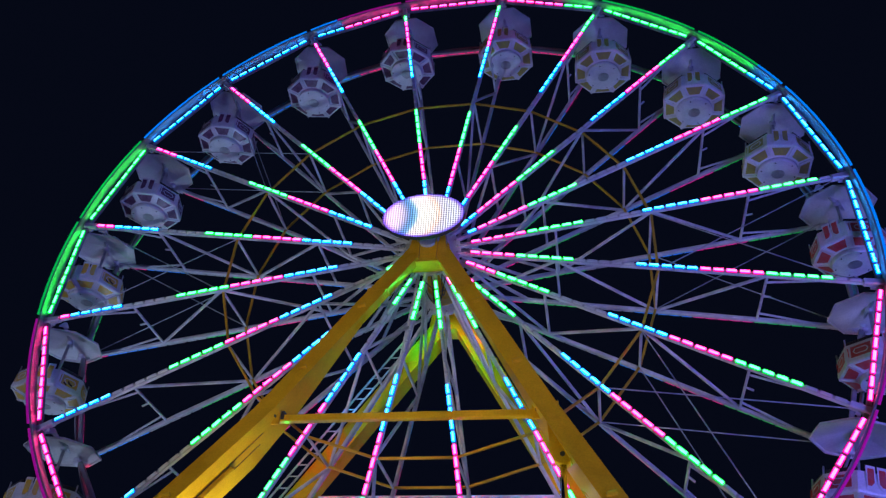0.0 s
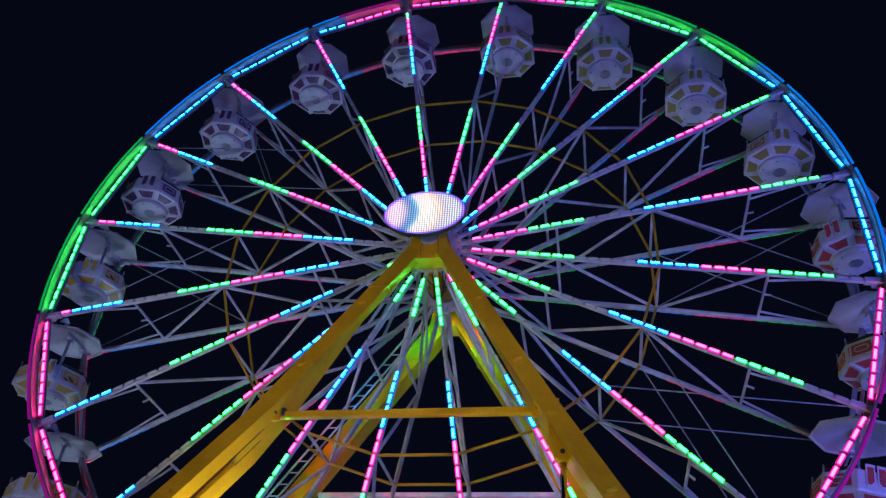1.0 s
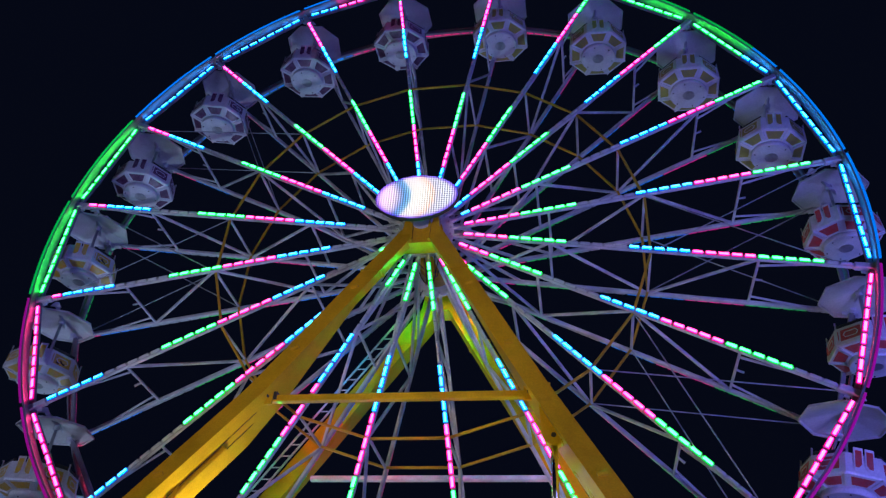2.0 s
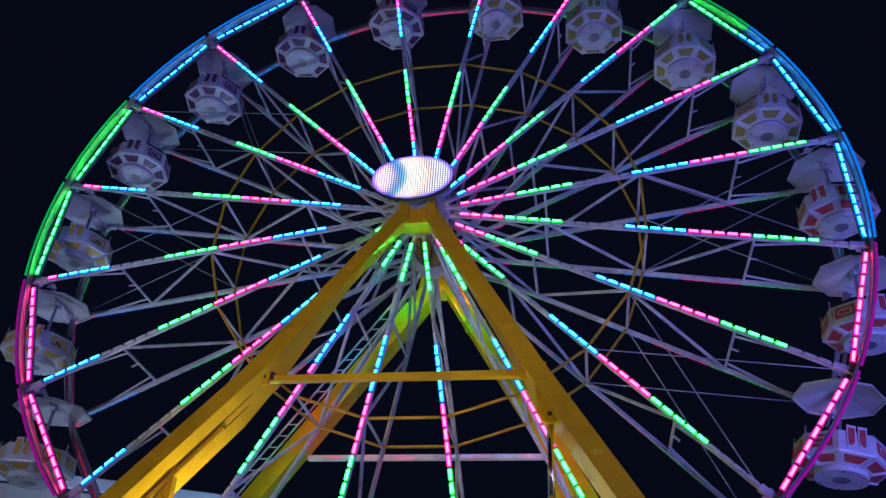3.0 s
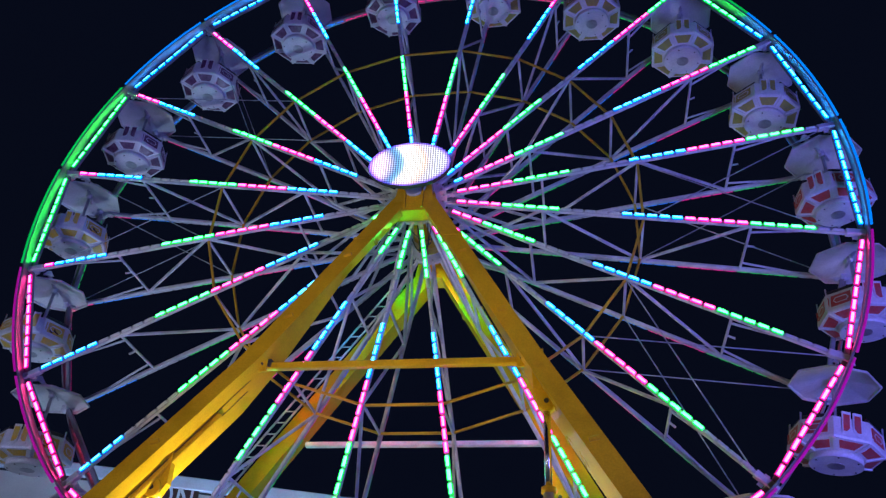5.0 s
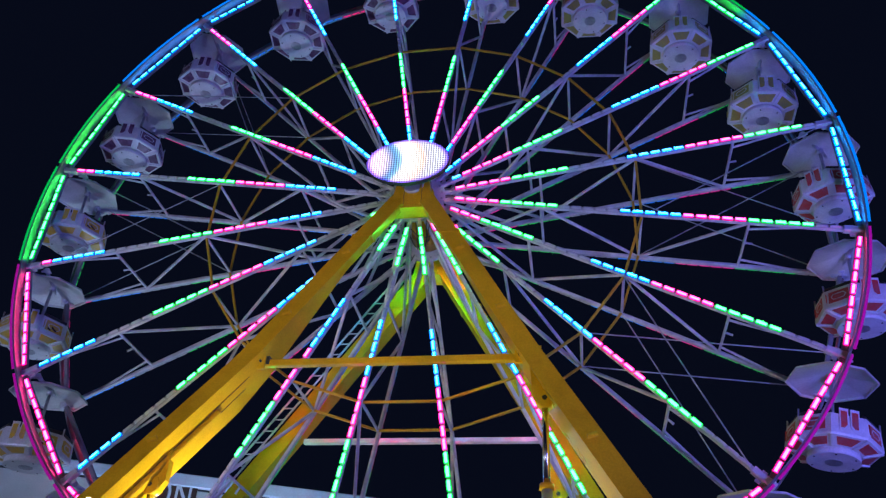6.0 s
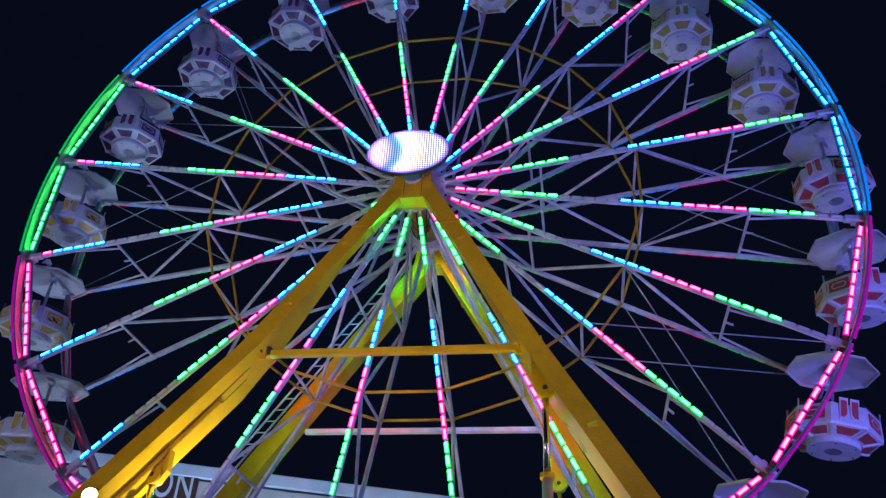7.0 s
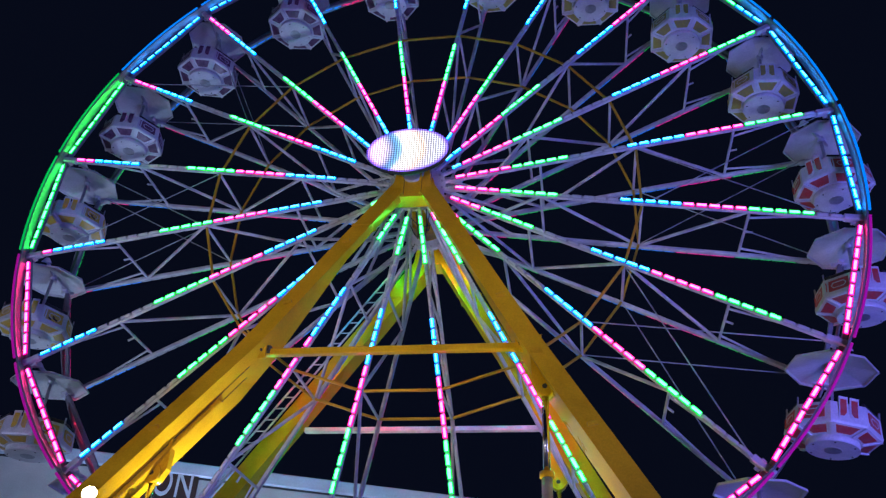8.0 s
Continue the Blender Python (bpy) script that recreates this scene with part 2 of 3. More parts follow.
def led_mesh(colour, length, width, name, bead=0.52):
    """One light module: a coloured lens, widened and lit as the bead's halo, with a brighter bead proud of it; it faces
    -y.
    """
    lens, core, flank = LED[colour]
    bm = NB()
    beam(bm, (-length / 2, 0, 0), (length / 2, 0, 0), 0.05, width, bevel=0.015)
    for f in bm.faces:
        f.material_index = 0
    old = set(bm.faces)
    beam(bm, (-length / 2 + 0.012, -0.024, 0), (length / 2 - 0.012, -0.024, 0), 0.03, width * bead, bevel=0.010)
    for f in bm.faces:
        if f not in old:
            f.normal_update()
            f.material_index = 1 if abs(f.normal.y) > 0.9 else 2
    return mesh_of(name, bm, lens, core, flank)


MODULE = {c: led_mesh(c, 0.262, 0.082 if c == "off" else 0.125, "light_module") for c in LED}
RIM_MODULE = {c: led_mesh(c, 0.285, 0.135, "light_module") for c in LED}
EDGE_MODULE = {}
for c in LED:
    bm = NB()
    beam(bm, (-0.174, 0, 0), (0.174, 0, 0), 0.06, 0.065, bevel=0.018)
    EDGE_MODULE[c] = mesh_of("edge_light", bm, EDGE_LED[c])
REAR_MODULE = {}
for c in LED:
    bm = NB()
    beam(bm, (-0.14, 0, 0), (0.14, 0, 0), 0.05, 0.06)
    bm.normal_update()
    bmesh.ops.recalc_face_normals(bm, faces=bm.faces)
    for f in bm.faces:
        f.material_index = 1 if f.normal.y < -0.9 else 0
    REAR_MODULE[c] = mesh_of("light_module", bm, LED[c][0], REAR_LED[c])


def spoke_colour(i, k):
    j = (i + k - 9) % 20
    return ("pink", "green", "off", "blue")[j // 5]


def rim_colour(u):
    """u: the place along the rim, in spokes."""
    j = (u + 3.33) % (20 / 3)
    return "pink" if j < 2.33 else "green" if j < 4.33 else "blue"


SPOKE_IN, PITCH, MODULES = 1.295, 0.330, 31
spoke_bm = NB()
beam(spoke_bm, (0.75, 0, 0), (11.55, 0, 0), 0.11, 0.10, bevel=0.018)
SPOKE_MESH = mesh_of("spoke", spoke_bm, STEEL)
bracket_bm = NB()
beam(bracket_bm, (11.40, -0.03, 0), (11.97, -0.03, 0), 0.20, 0.17, bevel=0.03)
beam(bracket_bm, (11.62, 0.02, -0.16), (11.62, 0.02, 0.16), 0.05, 0.12)
tube(bracket_bm, (11.80, -0.13, 0), (11.80, 0.2, 0), 0.08, 12)
BRACKET_MESH = mesh_of("spoke_end", bracket_bm, STEEL)
channel_bm = NB()
beam(channel_bm, (1.02, -0.075, 0), (11.62, -0.072, 0), 0.03, 0.085)
CHANNEL_MESH = mesh_of("light_channel", channel_bm, CHANNEL)

for side in (0, 1):
    y0 = 0 if side == 0 else DEEP
    flip = pose(0, 0, 0) if side == 0 else pose(0, 0, 0, 180, 0, 0)
    for k in range(N):
        base = Matrix.Translation((0, y0, 0)) @ turned(k) @ flip
        sp = part("spoke", SPOKE_MESH, STEEL, wheel, "white steel spoke with a strip of light modules" if side == 0 else "")
        sp.matrix_basis = base
        part("spoke_end", BRACKET_MESH, STEEL, sp)
        part("light_channel", CHANNEL_MESH, CHANNEL, sp)
        for i in range(MODULES):
            m = part("light_module", (REAR_MODULE if side else MODULE)[spoke_colour(i, k)], None, sp)
            m.matrix_basis = pose(SPOKE_IN + PITCH * i, -0.115, 0)

# the rim: an inner straight light bar and an outer curved hoop from spoke to spoke
STEPS = 8
CHORD_R = 11.80


def hoop_mesh():
    bm = NB()
    rings = []
    for s in range(STEPS + 1):
        a = radians(-9 + 18 * s / STEPS)
        r0, r1 = 11.85, 11.90
        d = Vector((math.cos(a), 0, math.sin(a)))
        rings.append([d * r0 + Vector((0, -0.34, 0)), d * r1 + Vector((0, -0.34, 0)), d * r1 + Vector((0, -0.02, 0)), d * r0 + Vector((0, -0.02, 0))])
    v = [[bm.verts.new(p) for p in r] for r in rings]
    for a, b in zip(v, v[1:]):
        for i in range(4):
            bm.faces.new((a[i], a[(i + 1) % 4], b[(i + 1) % 4], b[i]))
    bm.faces.new(v[0])
    bm.faces.new(v[-1][::-1])
    return mesh_of("rim_hoop", bm, RIM_PAINT)


HOOP_MESH = hoop_mesh()
half = CHORD_R * math.sin(radians(9))
mid = CHORD_R * math.cos(radians(9))
bm = NB()
beam(bm, (mid, 0, -half), (mid, 0, half), 0.12, 0.12, (1, 0, 0), bevel=0.015)
CHORD_MESH = mesh_of("rim_light_bar", bm, HOOP)
for side in (0, 1):
    for k in range(N):
        base = Matrix.Translation((0, 0 if side == 0 else DEEP, 0)) @ pose(0, 0, 0, 0, -(angle(k) - 9), 0)
        if side:
            base = base @ pose(0, 0, 0, 180, 0, 0)
        hoop = part("rim_hoop", HOOP_MESH, RIM_PAINT, wheel)
        hoop.matrix_basis = base
        bar = part("rim_light_bar", CHORD_MESH, HOOP, wheel, "straight rim bar with light modules" if side == 0 else "")
        bar.matrix_basis = base
        for i in range(9):
            s = (i - 4) * 0.362
            u = k + (0.5 - s / 3.75 if side == 0 else 0.5 + s / 3.75)
            m = part("light_module", (REAR_MODULE if side else RIM_MODULE)[rim_colour(u)], None, bar)
            m.matrix_basis = pose(mid, -0.085, s, 0, 90, 0)
        if side == 0:
            for i in range(10):
                a = (i - 4.5) * 1.72
                m = part("edge_light", EDGE_MODULE[rim_colour(k + 0.5 - a / 18)], None, hoop, "glowing edge light of the rim")
                m.matrix_basis = pose(0, 0, 0, 0, -a, 0) @ pose(11.93, -0.345, 0, 0, 90, 0)

# lattice between the two faces of the wheel
RADII = (3.60, 6.36, 9.12)


def bar_mesh(name, a, b, w=0.066, mat=STEEL):
    bm = NB()
    beam(bm, a, b, w, w, bevel=0.012)
    return mesh_of(name, bm, mat)


LATTICE = [("cross_strut", bar_mesh("cross_strut", (r, 0, 0), (r, DEEP, 0))) for r in RADII]
LATTICE += [("gusset_bar", bar_mesh("gusset_bar", a, b, 0.055)) for a, b in
            (((9.12, 0.30, 0), (10.45, 0.04, 0)), ((9.12, DEEP - 0.32, 0), (10.60, DEEP - 0.04, 0)))]
peg = NB()
tube(peg, (9.12, 0.95, 0.0), (9.34, 0.95, 0.0), 0.03, 6)
LATTICE.append(("peg", mesh_of("peg", peg, STEEL)))


def zigzag(first):
    """The brace that runs to and fro between the two faces, from the hub outwards; first: the face where it begins."""
    ends = [0.95, *RADII]
    return [("diagonal_brace", bar_mesh("diagonal_brace", (a, DEEP * ((first + n) % 2), 0), (b, DEEP * ((first + n + 1) % 2), 0), 0.075))
            for n, (a, b) in enumerate(zip(ends, ends[1:]))]


ZIGZAG = [zigzag(1), zigzag(0)]
for k in range(N):
    for name, me in LATTICE + ZIGZAG[k % 2]:
        part(name, me, None, wheel).matrix_basis = turned(k)

hr, hm = RADII[1] * math.sin(radians(9)), RADII[1] * math.cos(radians(9))
RING_MESH = bar_mesh("ring_bar", (hm, 0, -hr), (hm, 0, hr), 0.066, RING)
for y0 in (0.10, DEEP - 0.10):
    for k in range(N):
        part("ring_bar", RING_MESH, RING, wheel, "yellow painted ring bar").matrix_basis = Matrix.Translation((0, y0, 0)) @ pose(0, 0, 0, 0, -(angle(k) - 9), 0)


def rim_point(k, r, y):
    a = radians(angle(k))
    return Vector((r * math.cos(a), y, r * math.sin(a)))


for k in (-1, 1, 9, 11):
    for y in (0.08, DEEP - 0.08):
        for p, q in ((k, k + 1), (k + 1, k)):
            part("tie_rod", tube(NB(), rim_point(p, RADII[1], y), rim_point(q, 11.5, y), 0.016, 6), GALV, wheel)

# hub drum, flanges and the bolted spoke roots
part("hub_drum", tube(NB(), (0, -0.10, 0), (0, DEEP + 0.10, 0), 0.52, 32), YELLOW, wheel, "yellow hub drum")
for y in (0.0, DEEP):
    fl = part("hub_flange", tube(NB(), (0, y - 0.05, 0), (0, y + 0.05, 0), 0.84, 40), STEEL, wheel)
    for k in range(N):
        a = radians(angle(k))
        part("bolt", tube(NB(), (0.75 * math.cos(a), y - 0.09, 0.75 * math.sin(a)), (0.75 * math.cos(a), y + 0.09, 0.75 * math.sin(a)), 0.035, 6), GALV, fl)
for k in range(N):
    a = radians(angle(k) - 9)
    part("hub_brace", beam(NB(), (0.55 * math.cos(a), 0.1, 0.55 * math.sin(a)), (2.6 * math.cos(a + 0.157), DEEP - 0.05, 2.6 * math.sin(a + 0.157)), 0.07, 0.07), STEEL, wheel)

# ---- the tower: two A-frames of box beams ----
tower = thing("wheel_tower", (0, 0, 0), "yellow painted steel box-beam A-frame tower of the wheel", "tower")


KNEE = 5.9


def leg_y(drop, front):
    """Depth of the face of a leg away from the wheel, drop metres under the hub; the front legs splay more below the knee."""
    if not front:
        return 3.55 + 0.03 * drop
    return -0.50 - 0.250 * drop if drop < KNEE else -1.975 - 0.396 * (drop - KNEE)


def leg_x(drop, front=True, s=1):
    """The outer edge of a leg; s: -1 for the leg at the side of the hall's sign."""
    if front:
        return 0.42 + 0.527 * drop
    return 0.43 + 0.581 * drop if s > 0 else 0.05 + 0.715 * drop


def leg_depth(drop, front):
    return 0.31 + 0.97 * min(max((drop - 3) / 4, 0), 1) if front else 0.66


def leg_ring(drop, s, front, grow=0.0):
    w = 0.51 if front else 0.64
    x0, x1 = (leg_x(drop, front, s) - w - grow) * s, (leg_x(drop, front, s) + grow) * s
    y0 = leg_y(drop, front) + (-grow if front else grow)
    y1 = y0 + (leg_depth(drop, front) + 2 * grow) * (1 if front else -1)
    z = HUB.z - drop
    return [(x0, y0, z), (x1, y0, z), (x1, y1, z), (x0, y1, z)]


def along(drop, s, front, across, depth):
    """A point by a leg: across from its middle, depth from its outward face."""
    y = leg_y(drop, front)
    return Vector((s * (leg_x(drop, front, s) - 0.27 + across), y + (depth if front else -depth), HUB.z - drop))


for front in (True, False):
    for s in (-1, 1):
        leg = part("leg", solid(*[leg_ring(d, s, front) for d in (0.0, 3.0, KNEE, 7.0, 11.0, HUB.z - 0.06)]), YELLOW, tower, "yellow steel box-beam leg")
        foot_x, foot_y = (leg_x(HUB.z, front, s) - 0.25) * s, leg_y(HUB.z, front) + (0.55 if front else -0.33)
        part("foot_plate", beam(NB(), (foot_x - 0.8, foot_y, 0.03), (foot_x + 0.8, foot_y, 0.03), 1.3, 0.06), GALV, leg)
        # bolted flange where the leg folds
        for d in (1.9,):
            part("flange_plate", solid(leg_ring(d, s, front, 0.03), leg_ring(d + 0.06, s, front, 0.03)), YELLOW, leg)
    for s in (-1, 1):
        for d in (2.6, 4.7, 8.4):
            c = along(d, s, front, 0.0, 0.0)
            out = -1 if front else 1
            part("lifting_eye", beam(NB(), c + Vector((-0.10, 0.03 * out, 0.0)), c + Vector((0.10, 0.03 * out, 0.05)), 0.10, 0.09, bevel=0.02), YELLOW, tower)
    yb = leg_y(5.95, front) + (0.50 if front else -0.50)
    zb = HUB.z - (5.95 if front else 6.12)
    xb = leg_x(5.95, front) - 0.44
    bar = part("cross_beam", beam(NB(), (-xb, yb, zb), (xb, yb, zb), 0.18, 0.17 if front else 0.14, bevel=0.02), YELLOW if front else STEEL, tower,
               "yellow horizontal tie beam" if front else "grey-white horizontal tie beam")
    for s in (-1, 1) if front else ():
        part("beam_bracket", beam(NB(), (s * (xb - 0.15), yb - 0.16, zb), (s * (xb + 0.45), yb - 0.16, zb), 0.06, 0.42), YELLOW, bar)
        part("pin", tube(NB(), (s * xb, yb - 0.3, zb), (s * xb, yb + 0.1, zb), 0.07, 12), DARK, bar)
    if front:
        part("clamp", beam(NB(), (-xb - 0.06, yb - 0.02, zb + 0.05), (-xb + 0.22, yb - 0.02, zb + 0.05), 0.26, 0.20, bevel=0.03), DARK, bar, "black clamp on the beam's end")
    # head plate with stiffening ribs
    yh = leg_y(0.5, front)
    y1 = yh + (0.52 if front else -0.62)
    part("head_plate", prism(NB(), [(-0.42, HUB.z + 0.45), (0.42, HUB.z + 0.45), (0.60, HUB.z - 0.80), (-0.60, HUB.z - 0.80)], yh, y1), YELLOW, tower, "yellow tower head under the hub bearing")
    for x in (-0.25, 0.25):
        part("stiffening_rib", beam(NB(), (x, yh - (0.05 if front else -0.05), HUB.z - 0.75), (x, yh - (0.05 if front else -0.05), HUB.z + 0.4), 0.06, 0.10, (0, 1, 0)), YELLOW, tower)
    part("axle", tube(NB(), (0, yh - (0.1 if front else -0.1), HUB.z), (0, -0.05 if front else DEEP + 0.05, HUB.z), 0.32, 24), GALV, tower)

# ---- hydraulic rams that raise the tower ----


def ram(x, y, top, leg_side, front):
    ob = thing("hydraulic_ram", (x, y, 0), "upright hydraulic ram with polished rod and yellow collar under the leg", "hydraulic ram", "hydraulic rams")
    lug = [(-0.17, top - 0.12), (0.17, top - 0.12), (0.30, top + 0.10), (-0.18 * leg_side + 0.10, top + 0.95), (-0.18 * leg_side - 0.14, top + 0.95), (-0.26, top + 0.10)]
    part("lug", prism(NB(), lug, -0.10, 0.10), YELLOW, ob, "yellow lug plate")
    part("pin", tube(NB(), (0, -0.16, top), (0, 0.13, top), 0.20, 20), YELLOW, ob, "round yellow pin boss")
    part("pin_hole", tube(NB(), (0, -0.175, top), (0, -0.15, top), 0.055, 14), DARK, ob)
    part("rod", tube(NB(), (0, 0, top - 0.05), (0, 0, top - 1.85), 0.075, 16), CHROME, ob, "polished steel rod")
    part("collar", tube(NB(), (0, 0, top - 1.80), (0, 0, top - 1.92), 0.15, 16), YELLOW, ob)
    part("cylinder", tube(NB(), (0, 0, 0.25), (0, 0, top - 1.86), 0.11, 16), GALV, ob)
    part("base_shoe", beam(NB(), (-0.3, 0, 0.13), (0.3, 0, 0.13), 0.5, 0.26, bevel=0.03), GALV, ob)
    return ob


ram(3.64, leg_y(7.2, True) + 0.40, HUB.z - 7.25, 1, True)
ram(3.73, leg_y(7.2, False) - 0.40, HUB.z - 7.6, 1, False)
ram(-4.62, leg_y(9.0, True) + 0.78, HUB.z - 9.2, -1, True)

# inner folding arm and cables of the left front leg
arm = thing("folding_arm", (-4.0, leg_y(7.3, True), 0), "yellow-brown folding arm lying along the tower leg", "tower arm")


off = Vector(arm.location)
part("arm_beam", beam(NB(), along(7.4, -1, True, -0.31, 0.72) - off, along(15.6, -1, True, -0.31, 0.72) - off, 0.12, 0.34, (0, 1, 0), bevel=0.02), YELLOW, arm)
part("arm_pivot", tube(NB(), along(9.9, -1, True, -0.34, 0.95) - off, along(9.9, -1, True, -0.62, 0.95) - off, 0.15, 16), DARK, arm)
for i, (a, d) in enumerate(((-0.252, 0.45), (-0.252, 0.72))):
    top = along(6.4 + 0.2 * i, -1, True, a, d)
    cable = thing("cable", top, "thin black cable clipped along the tower leg", "cable", "leg cables")
    part("strand", tube(NB(), (0, 0, 0), along(12.6, -1, True, a - 0.005, d + 0.18) - top, 0.007, 6), DARK, cable)

# ladders up two legs


def ladder(front, inner, outer, depth, first, label):
    lad = thing("ladder", (-4, leg_y(7, front), 0), label, "ladder", "access ladders")
    o = Vector(lad.location)
    for a in (inner, outer):
        part("stile", beam(NB(), along(first, -1, front, a, depth) - o, along(15.8, -1, front, a, depth) - o, 0.045, 0.045), STEEL, lad)
    for i in range(42):
        d = first + 0.2 + i * 0.34
        if d < 15.7:
            part("rung", tube(NB(), along(d, -1, front, inner, depth) - o, along(d, -1, front, outer, depth) - o, 0.018, 6), STEEL, lad)
    return lad


ladder(False, 0.42, 0.74, 0.6, 1.2, "white steel access ladder with rungs along the rear leg")
ladder(True, 0.06, 0.36, 0.66, 0.7, "white steel access ladder with rungs behind the front leg")

# loose black cables under the hub


def hanging_cable(points, r):
    ob = thing("hub_cable", points[0], "thin black cable sagging under the hub", "cable", "hub cables")
    pts = [Vector(p) - Vector(points[0]) for p in points]
    rings = []
    for i, p in enumerate(pts):
        d = (pts[min(i + 1, len(pts) - 1)] - pts[max(i - 1, 0)]).normalized()
        u = d.cross(Vector((0, 0, 1))).normalized()
        v = u.cross(d)
        rings.append([p + (u * math.cos(j * math.tau / 6) + v * math.sin(j * math.tau / 6)) * r for j in range(6)])
    bm = solid(*rings)
    part("strand", bm, DARK, ob)


for i in range(7):
    x0, x1, sag = -0.45 + 0.15 * i, 0.35 - 0.13 * ((i * 3) % 7), 0.5 + 0.13 * ((i * 5) % 4)
    y0, y1 = -0.25 + 0.05 * i, 1.2 + 0.25 * ((i * 2) % 5)
    hanging_cable([(x0 + (x1 - x0) * u / 8, y0 + (y1 - y0) * u / 8, HUB.z - 0.45 - 4 * sag * (u / 8) * (1 - u / 8)) for u in range(9)], 0.014)

# ---- oval screen at the hub ----
screen = thing("led_screen", (0.02, -1.57, HUB.z + 0.06), "oval lit screen of white and blue light points at the hub", "screen")


def oval(rx, rz, y, n=64):
    return [(rx * math.cos(i * math.tau / n), y, rz * math.sin(i * math.tau / n)) for i in range(n)]


part("housing", solid(oval(1.08, 0.70, 0.16), oval(1.16, 0.77, 0.11), oval(1.16, 0.77, 0.0), oval(1.155, 0.765, -0.02)), DARK, screen, "black screen housing")
bm = NB()
bm.faces.new([bm.verts.new(p) for p in oval(1.15, 0.76, -0.026)][::-1])
bm.faces.ensure_lookup_table()
bmesh.ops.solidify(bm, geom=bm.faces[:], thickness=0.004)
part("screen_face", bm, SCREEN, screen, "lit screen of round light points")
for x in (-0.35, 0.35):
    part("mounting_arm", beam(NB(), (x, 0.28, -0.1), (x, 0.72, -0.1), 0.08, 0.08), STEEL, screen)

# ---- gondolas ----


def octagon(r, z, turn=22.5):
    return [(r * math.cos(radians(turn + 45 * i)), r * math.sin(radians(turn + 45 * i)), z) for i in range(8)]


def inset(a, b, c, d, frame_w, lift, thick=0.02):
    """A plate within the four corners, drawn in by frame_w of the way and lifted off the face."""
    p = [Vector(v) for v in (a, b, c, d)]
    m = sum(p, Vector()) / 4
    nrm = (p[1] - p[0]).cross(p[3] - p[0]).normalized()
    if nrm.dot(Vector((m.x, m.y, 0))) < 0:
        nrm = -nrm
    q = [m + (v - m) * (1 - frame_w) for v in p]
    return solid([v + nrm * (lift - thick) for v in q], [v + nrm * lift for v in q])


def gondola(colour):
    words = {"yellow": "white gondola with yellow panels and a white canopy", "purple": "white gondola with dark purple panels and a white canopy",
             "olive": "white gondola with mustard panels and a white canopy", "red": "white gondola with red panels and a white canopy",
             "blue": "white gondola with blue panels and a white canopy"}
    g = thing("gondola", (0, 0, 0), words[colour], "gondola", "wheel gondolas")
    pm = PANEL[colour]
    R1, R2, R3 = 0.65, 1.09, 1.06
    Z0, Z1, Z2, Z3 = -2.35, -2.18, -2.07, -1.52
    # tub: floor drum, flared skirt, upright side, open at the top
    drum = NB()
    tube(drum, (0, 0, Z0), (0, 0, Z1 + 0.02), 0.61, 28)
    part("floor_drum", drum, WHITE, g)
    part("floor_cap", tube(NB(), (0, 0, Z0 - 0.012), (0, 0, Z0 + 0.02), 0.20, 24), GALV, g, "grey round access cap")
    for i in range(6):
        a = radians(60 * i + 15)
        part("bolt", tube(NB(), (0.53 * math.cos(a), 0.53 * math.sin(a), Z0 - 0.015), (0.53 * math.cos(a), 0.53 * math.sin(a), Z0), 0.022, 6), DARK, g)
    part("tub_shell", solid(octagon(R1, Z1), octagon(R2, Z2), octagon(R2 + 0.02, Z2 + 0.05), octagon(R3, Z3), octagon(R3 - 0.06, Z3), octagon(R2 - 0.08, Z2 + 0.05), octagon(R1 - 0.02, Z1 + 0.06)), WHITE, g)
    lo, be, to = octagon(R1, Z1), octagon(R2, Z2), octagon(R3, Z3)
    be2 = octagon(R2 + 0.02, Z2 + 0.05)
    for i in range(8):
        j = (i + 1) % 8
        part("skirt_panel", inset(lo[i], lo[j], be[j], be[i], 0.34, 0.006), pm, g)
        if i in (1, 5):
            continue
        part("side_panel", inset(be2[i], be2[j], to[j], to[i], 0.34, 0.008), pm, g)
        m0, m1 = Vector(be2[i]).lerp(Vector(be2[j]), 0.5), Vector(to[i]).lerp(Vector(to[j]), 0.5)
        c = m0.lerp(m1, 0.5)
        out = Vector((c.x, c.y, 0)).normalized()
        t = out.cross(Vector((0, 0, 1)))
        # a pale ring with pointed ends on the panel, and a small upright badge beside it
        for h in (-0.075, 0.075):
            up = Vector((0, 0, h))
            part("ornament_bar", beam(NB(), c + out * 0.010 - t * 0.14 + up, c + out * 0.010 + t * 0.14 + up, 0.016, 0.022, bevel=0.004), WHITE, g)
        for e in (-1, 1):
            for h in (-0.075, 0.075):
                part("ornament_end", beam(NB(), c + out * 0.010 + t * e * 0.14 + Vector((0, 0, h)), c + out * 0.010 + t * e * 0.20, 0.016, 0.022), WHITE, g)
        part("badge", beam(NB(), c + out * 0.006 + t * 0.335 - Vector((0, 0, 0.13)), c + out * 0.006 + t * 0.335 + Vector((0, 0, 0.13)), 0.012, 0.05, out), pm, g)
        if colour == "yellow" and i == 6:
            for n, (u, h, w) in enumerate(((-0.10, -0.10, 0.16), (0.02, -0.05, 0.05), (0.09, -0.14, 0.11))):
                p = c + out * 0.016 + t * u + Vector((0, 0, h))
                part("emblem_bar", beam(NB(), p, p + t * w + Vector((0, 0, 0.05)), 0.012, 0.05), SIGN_BROWN, g, "dark brown emblem stroke")
    for i in range(8):
        a = Vector(lo[i])
        b = Vector(be[i])
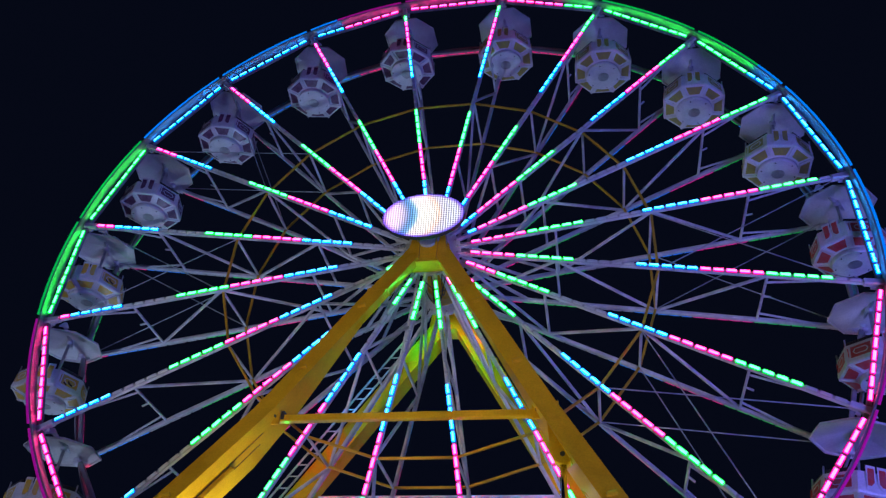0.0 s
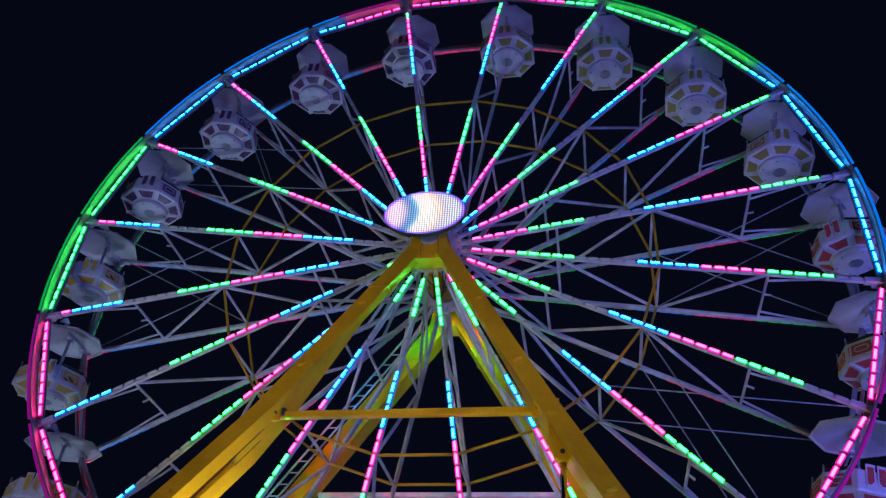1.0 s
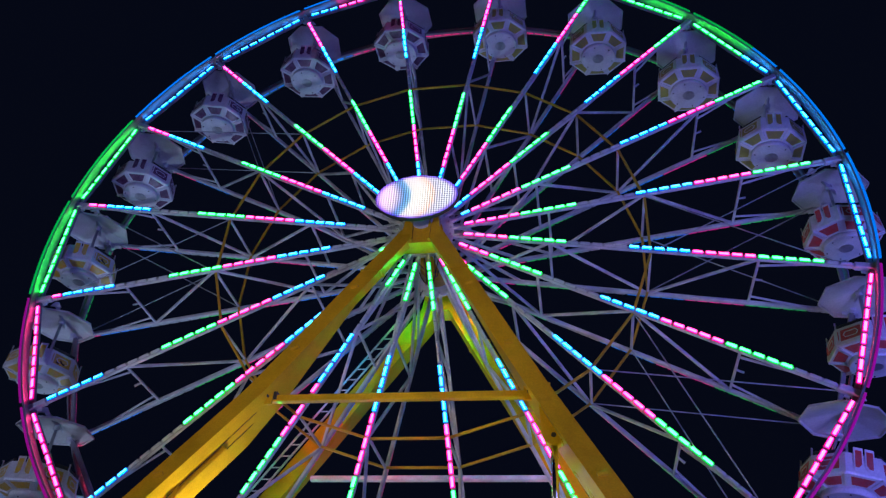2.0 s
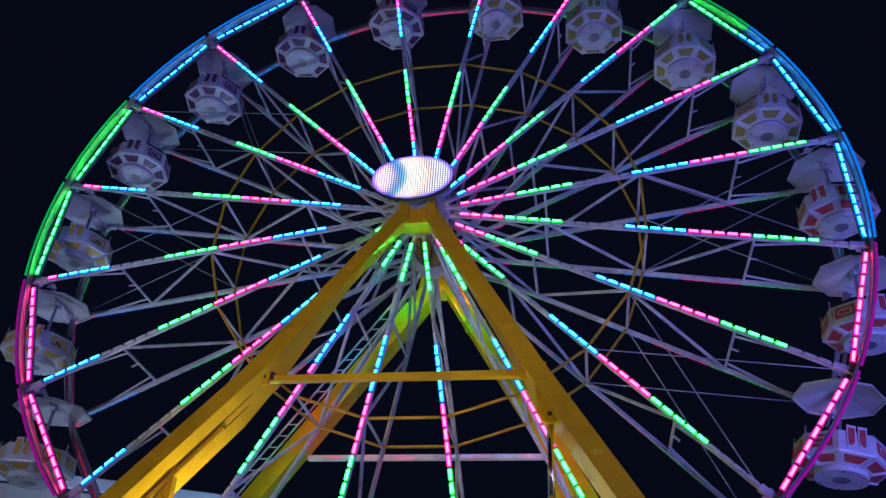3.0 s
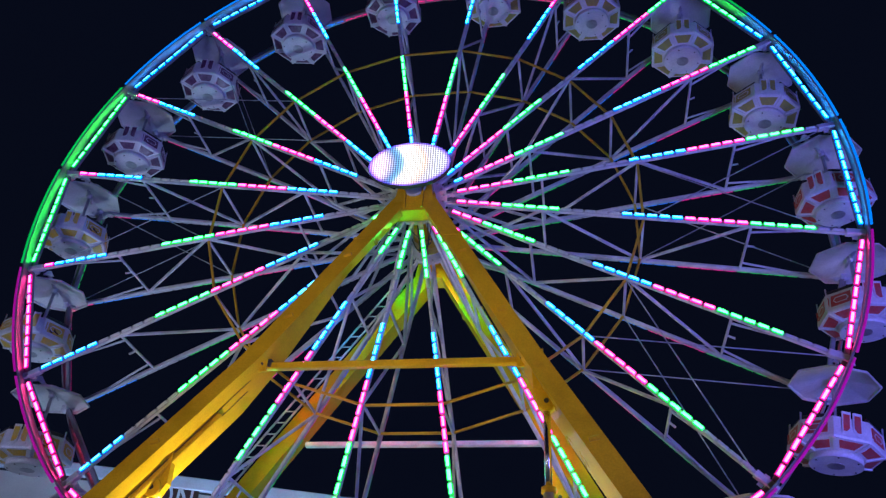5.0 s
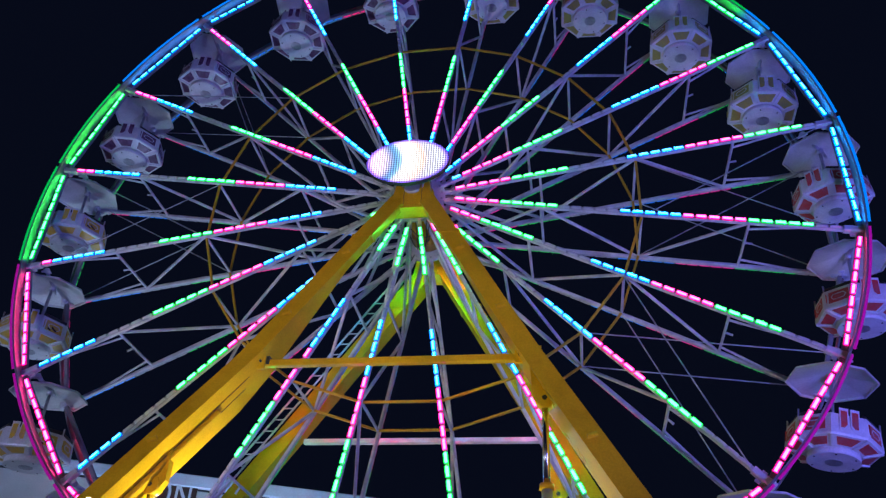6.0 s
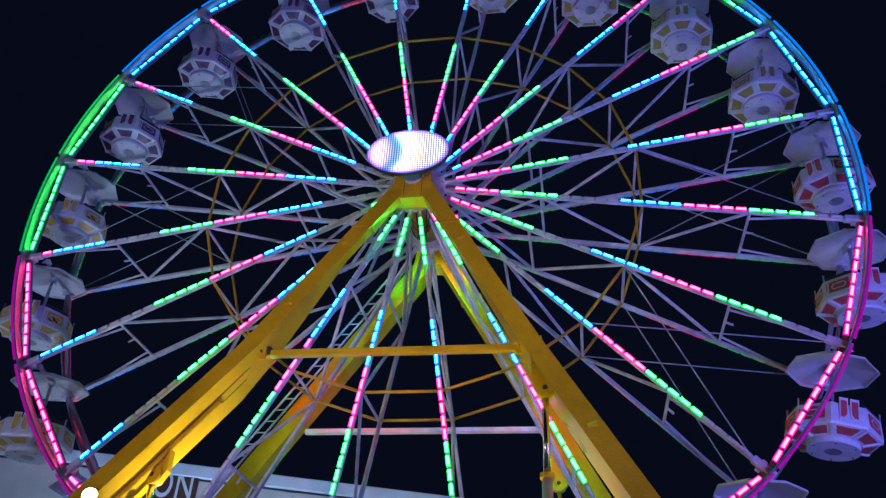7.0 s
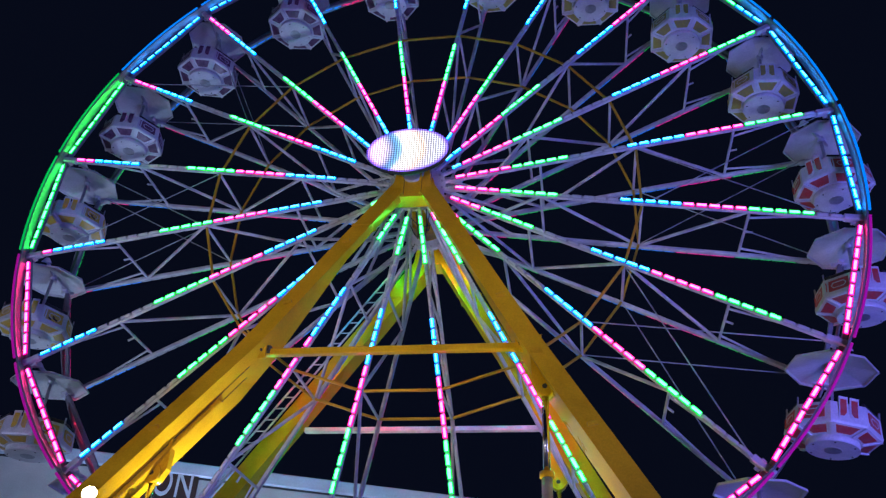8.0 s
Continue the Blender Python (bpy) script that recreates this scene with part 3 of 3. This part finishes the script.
        part("rib", beam(NB(), a, b, 0.07, 0.05), WHITE, g)
    # two little gate leaves in the front and rear sides, with a notch between
    for s in (-1, 1):
        y = s * (R3 * math.cos(radians(22.5)) + 0.035)
        for x in (-1, 1):
            leaf = [(0.025 * x, Z3 + 0.14), (0.23 * x, Z3 + 0.14), (0.23 * x, Z2 + 0.10), (0.12 * x, Z2 + 0.10), (0.025 * x, Z2 + 0.22)]
            gate = part("gate_leaf", prism(NB(), leaf, y - 0.018, y + 0.018), WHITE, g)
            part("gate_panel", prism(NB(), [(px * 0.72 + 0.036 * x, (pz - (Z3 - 0.12)) * 0.72 + Z3 - 0.12) for px, pz in leaf], y + s * 0.008, y + s * 0.024), pm, gate)
    # seat back ring and hand rail
    for i in range(8):
        if i in (1, 5):
            continue
        p, q = Vector(octagon(R3 - 0.08, Z3 + 0.05)[i]), Vector(octagon(R3 - 0.08, Z3 + 0.05)[(i + 1) % 8])
        part("seat_back", beam(NB(), p, q, 0.07, 0.15, bevel=0.02), DARK, g, "dark padded seat back")
    for i in (0, 3, 4, 7):
        p = Vector(octagon(R3 - 0.02, Z3)[i])
        part("rail_post", tube(NB(), p, p + Vector((0, 0, 0.2)), 0.022, 6), GALV, g)
    part("floor", tube(NB(), (0, 0, Z1 + 0.02), (0, 0, Z1 + 0.06), 0.62, 16), GALV, g)
    part("centre_pole", tube(NB(), (0, 0, Z1), (0, 0, 0.16), 0.05, 10), GALV, g)
    part("centre_table", tube(NB(), (0, 0, Z3 - 0.02), (0, 0, Z3 + 0.02), 0.26, 18), GALV, g)
    # canopy: shallow eight-sided roof with a folded edge, and the axle that carries it
    edge, top = 1.10, 0.16
    part("canopy", solid(octagon(top, 0.06), octagon(edge, -0.16), octagon(edge + 0.01, -0.22), octagon(edge - 0.03, -0.22), octagon(edge - 0.05, -0.17), octagon(top, 0.02)), CANOPY, g, "off-white eight-sided canopy")
    part("canopy_boss", tube(NB(), (0, 0, -0.16), (0, 0, 0.05), 0.10, 12), GALV, g)
    part("axle", tube(NB(), (0, -0.98, 0.0), (0, 1.16, 0.0), 0.055, 12), GALV, g)
    for s in (-1, 1):
        part("hanger_plate", solid([(-0.16, s * 0.98, -0.06), (0.16, s * 0.98, -0.06), (0.16, s * 1.02, -0.06), (-0.16, s * 1.02, -0.06)],
                                   [(-0.05, s * 1.0, 0.10), (0.05, s * 1.0, 0.10), (0.05, s * 1.03, 0.10), (-0.05, s * 1.03, 0.10)]), STEEL, g)
    return g


COLOURS = ["yellow"] + ["purple"] * 4 + ["olive"] * 4 + ["red"] * 4 + ["blue"] * 4 + ["yellow"] * 3
made = {}
for k, colour in enumerate(COLOURS):
    a = radians(angle(k))
    place = (11.83 * math.cos(a), DEEP / 2 + 0.22, HUB.z + 0.10 + 11.83 * math.sin(a))
    sway = {7: 4.0, 8: 6.0, 9: 0.0, 10: 3.5, 11: 10.5, 12: 4.0}.get(k, ((k * 7) % 5 - 2) * 0.5)
    yaw = {9: -40.0, 11: 8.0, 1: 14.0, 2: 12.0, 3: 8.0, 0: 22.0, 19: 20.0, 18: 10.0}.get(k, ((k * 37) % 7 - 3) * 1.0)
    m = pose(*place, 0, sway, yaw)
    if colour in made:
        copy_thing(made[colour], m)
    else:
        made[colour] = gondola(colour)
        made[colour].scale = (0.955,) * 3
        made[colour].matrix_basis = m @ Matrix.Diagonal((0.955, 0.955, 0.955, 1))

# ---- floodlights ----


def floodlight(place, aim, label, glow):
    f = thing("floodlight", place, label, "floodlight", "floodlights")
    f.matrix_basis = look(place, aim)
    part("housing", solid(*[[(r * math.cos(i * math.tau / 20), r * math.sin(i * math.tau / 20), z) for i in range(20)] for r, z in ((0.07, 0.2), (0.12, 0.14), (0.155, 0.0))]), DARK, f)
    part("lens", tube(NB(), (0, 0, -0.012), (0, 0, 0.004), 0.135, 20), BULB if glow else GLASS_OFF, f)
    part("yoke", beam(NB(), (0, -0.17, 0.1), (0, 0.17, 0.1), 0.05, 0.03), GALV, f)
    return f


floodlight((-5.12, leg_y(9.95, True) - 0.20, HUB.z - 10.0), (0, -16, 8), "lit warm-white floodlight on the tower leg", True)
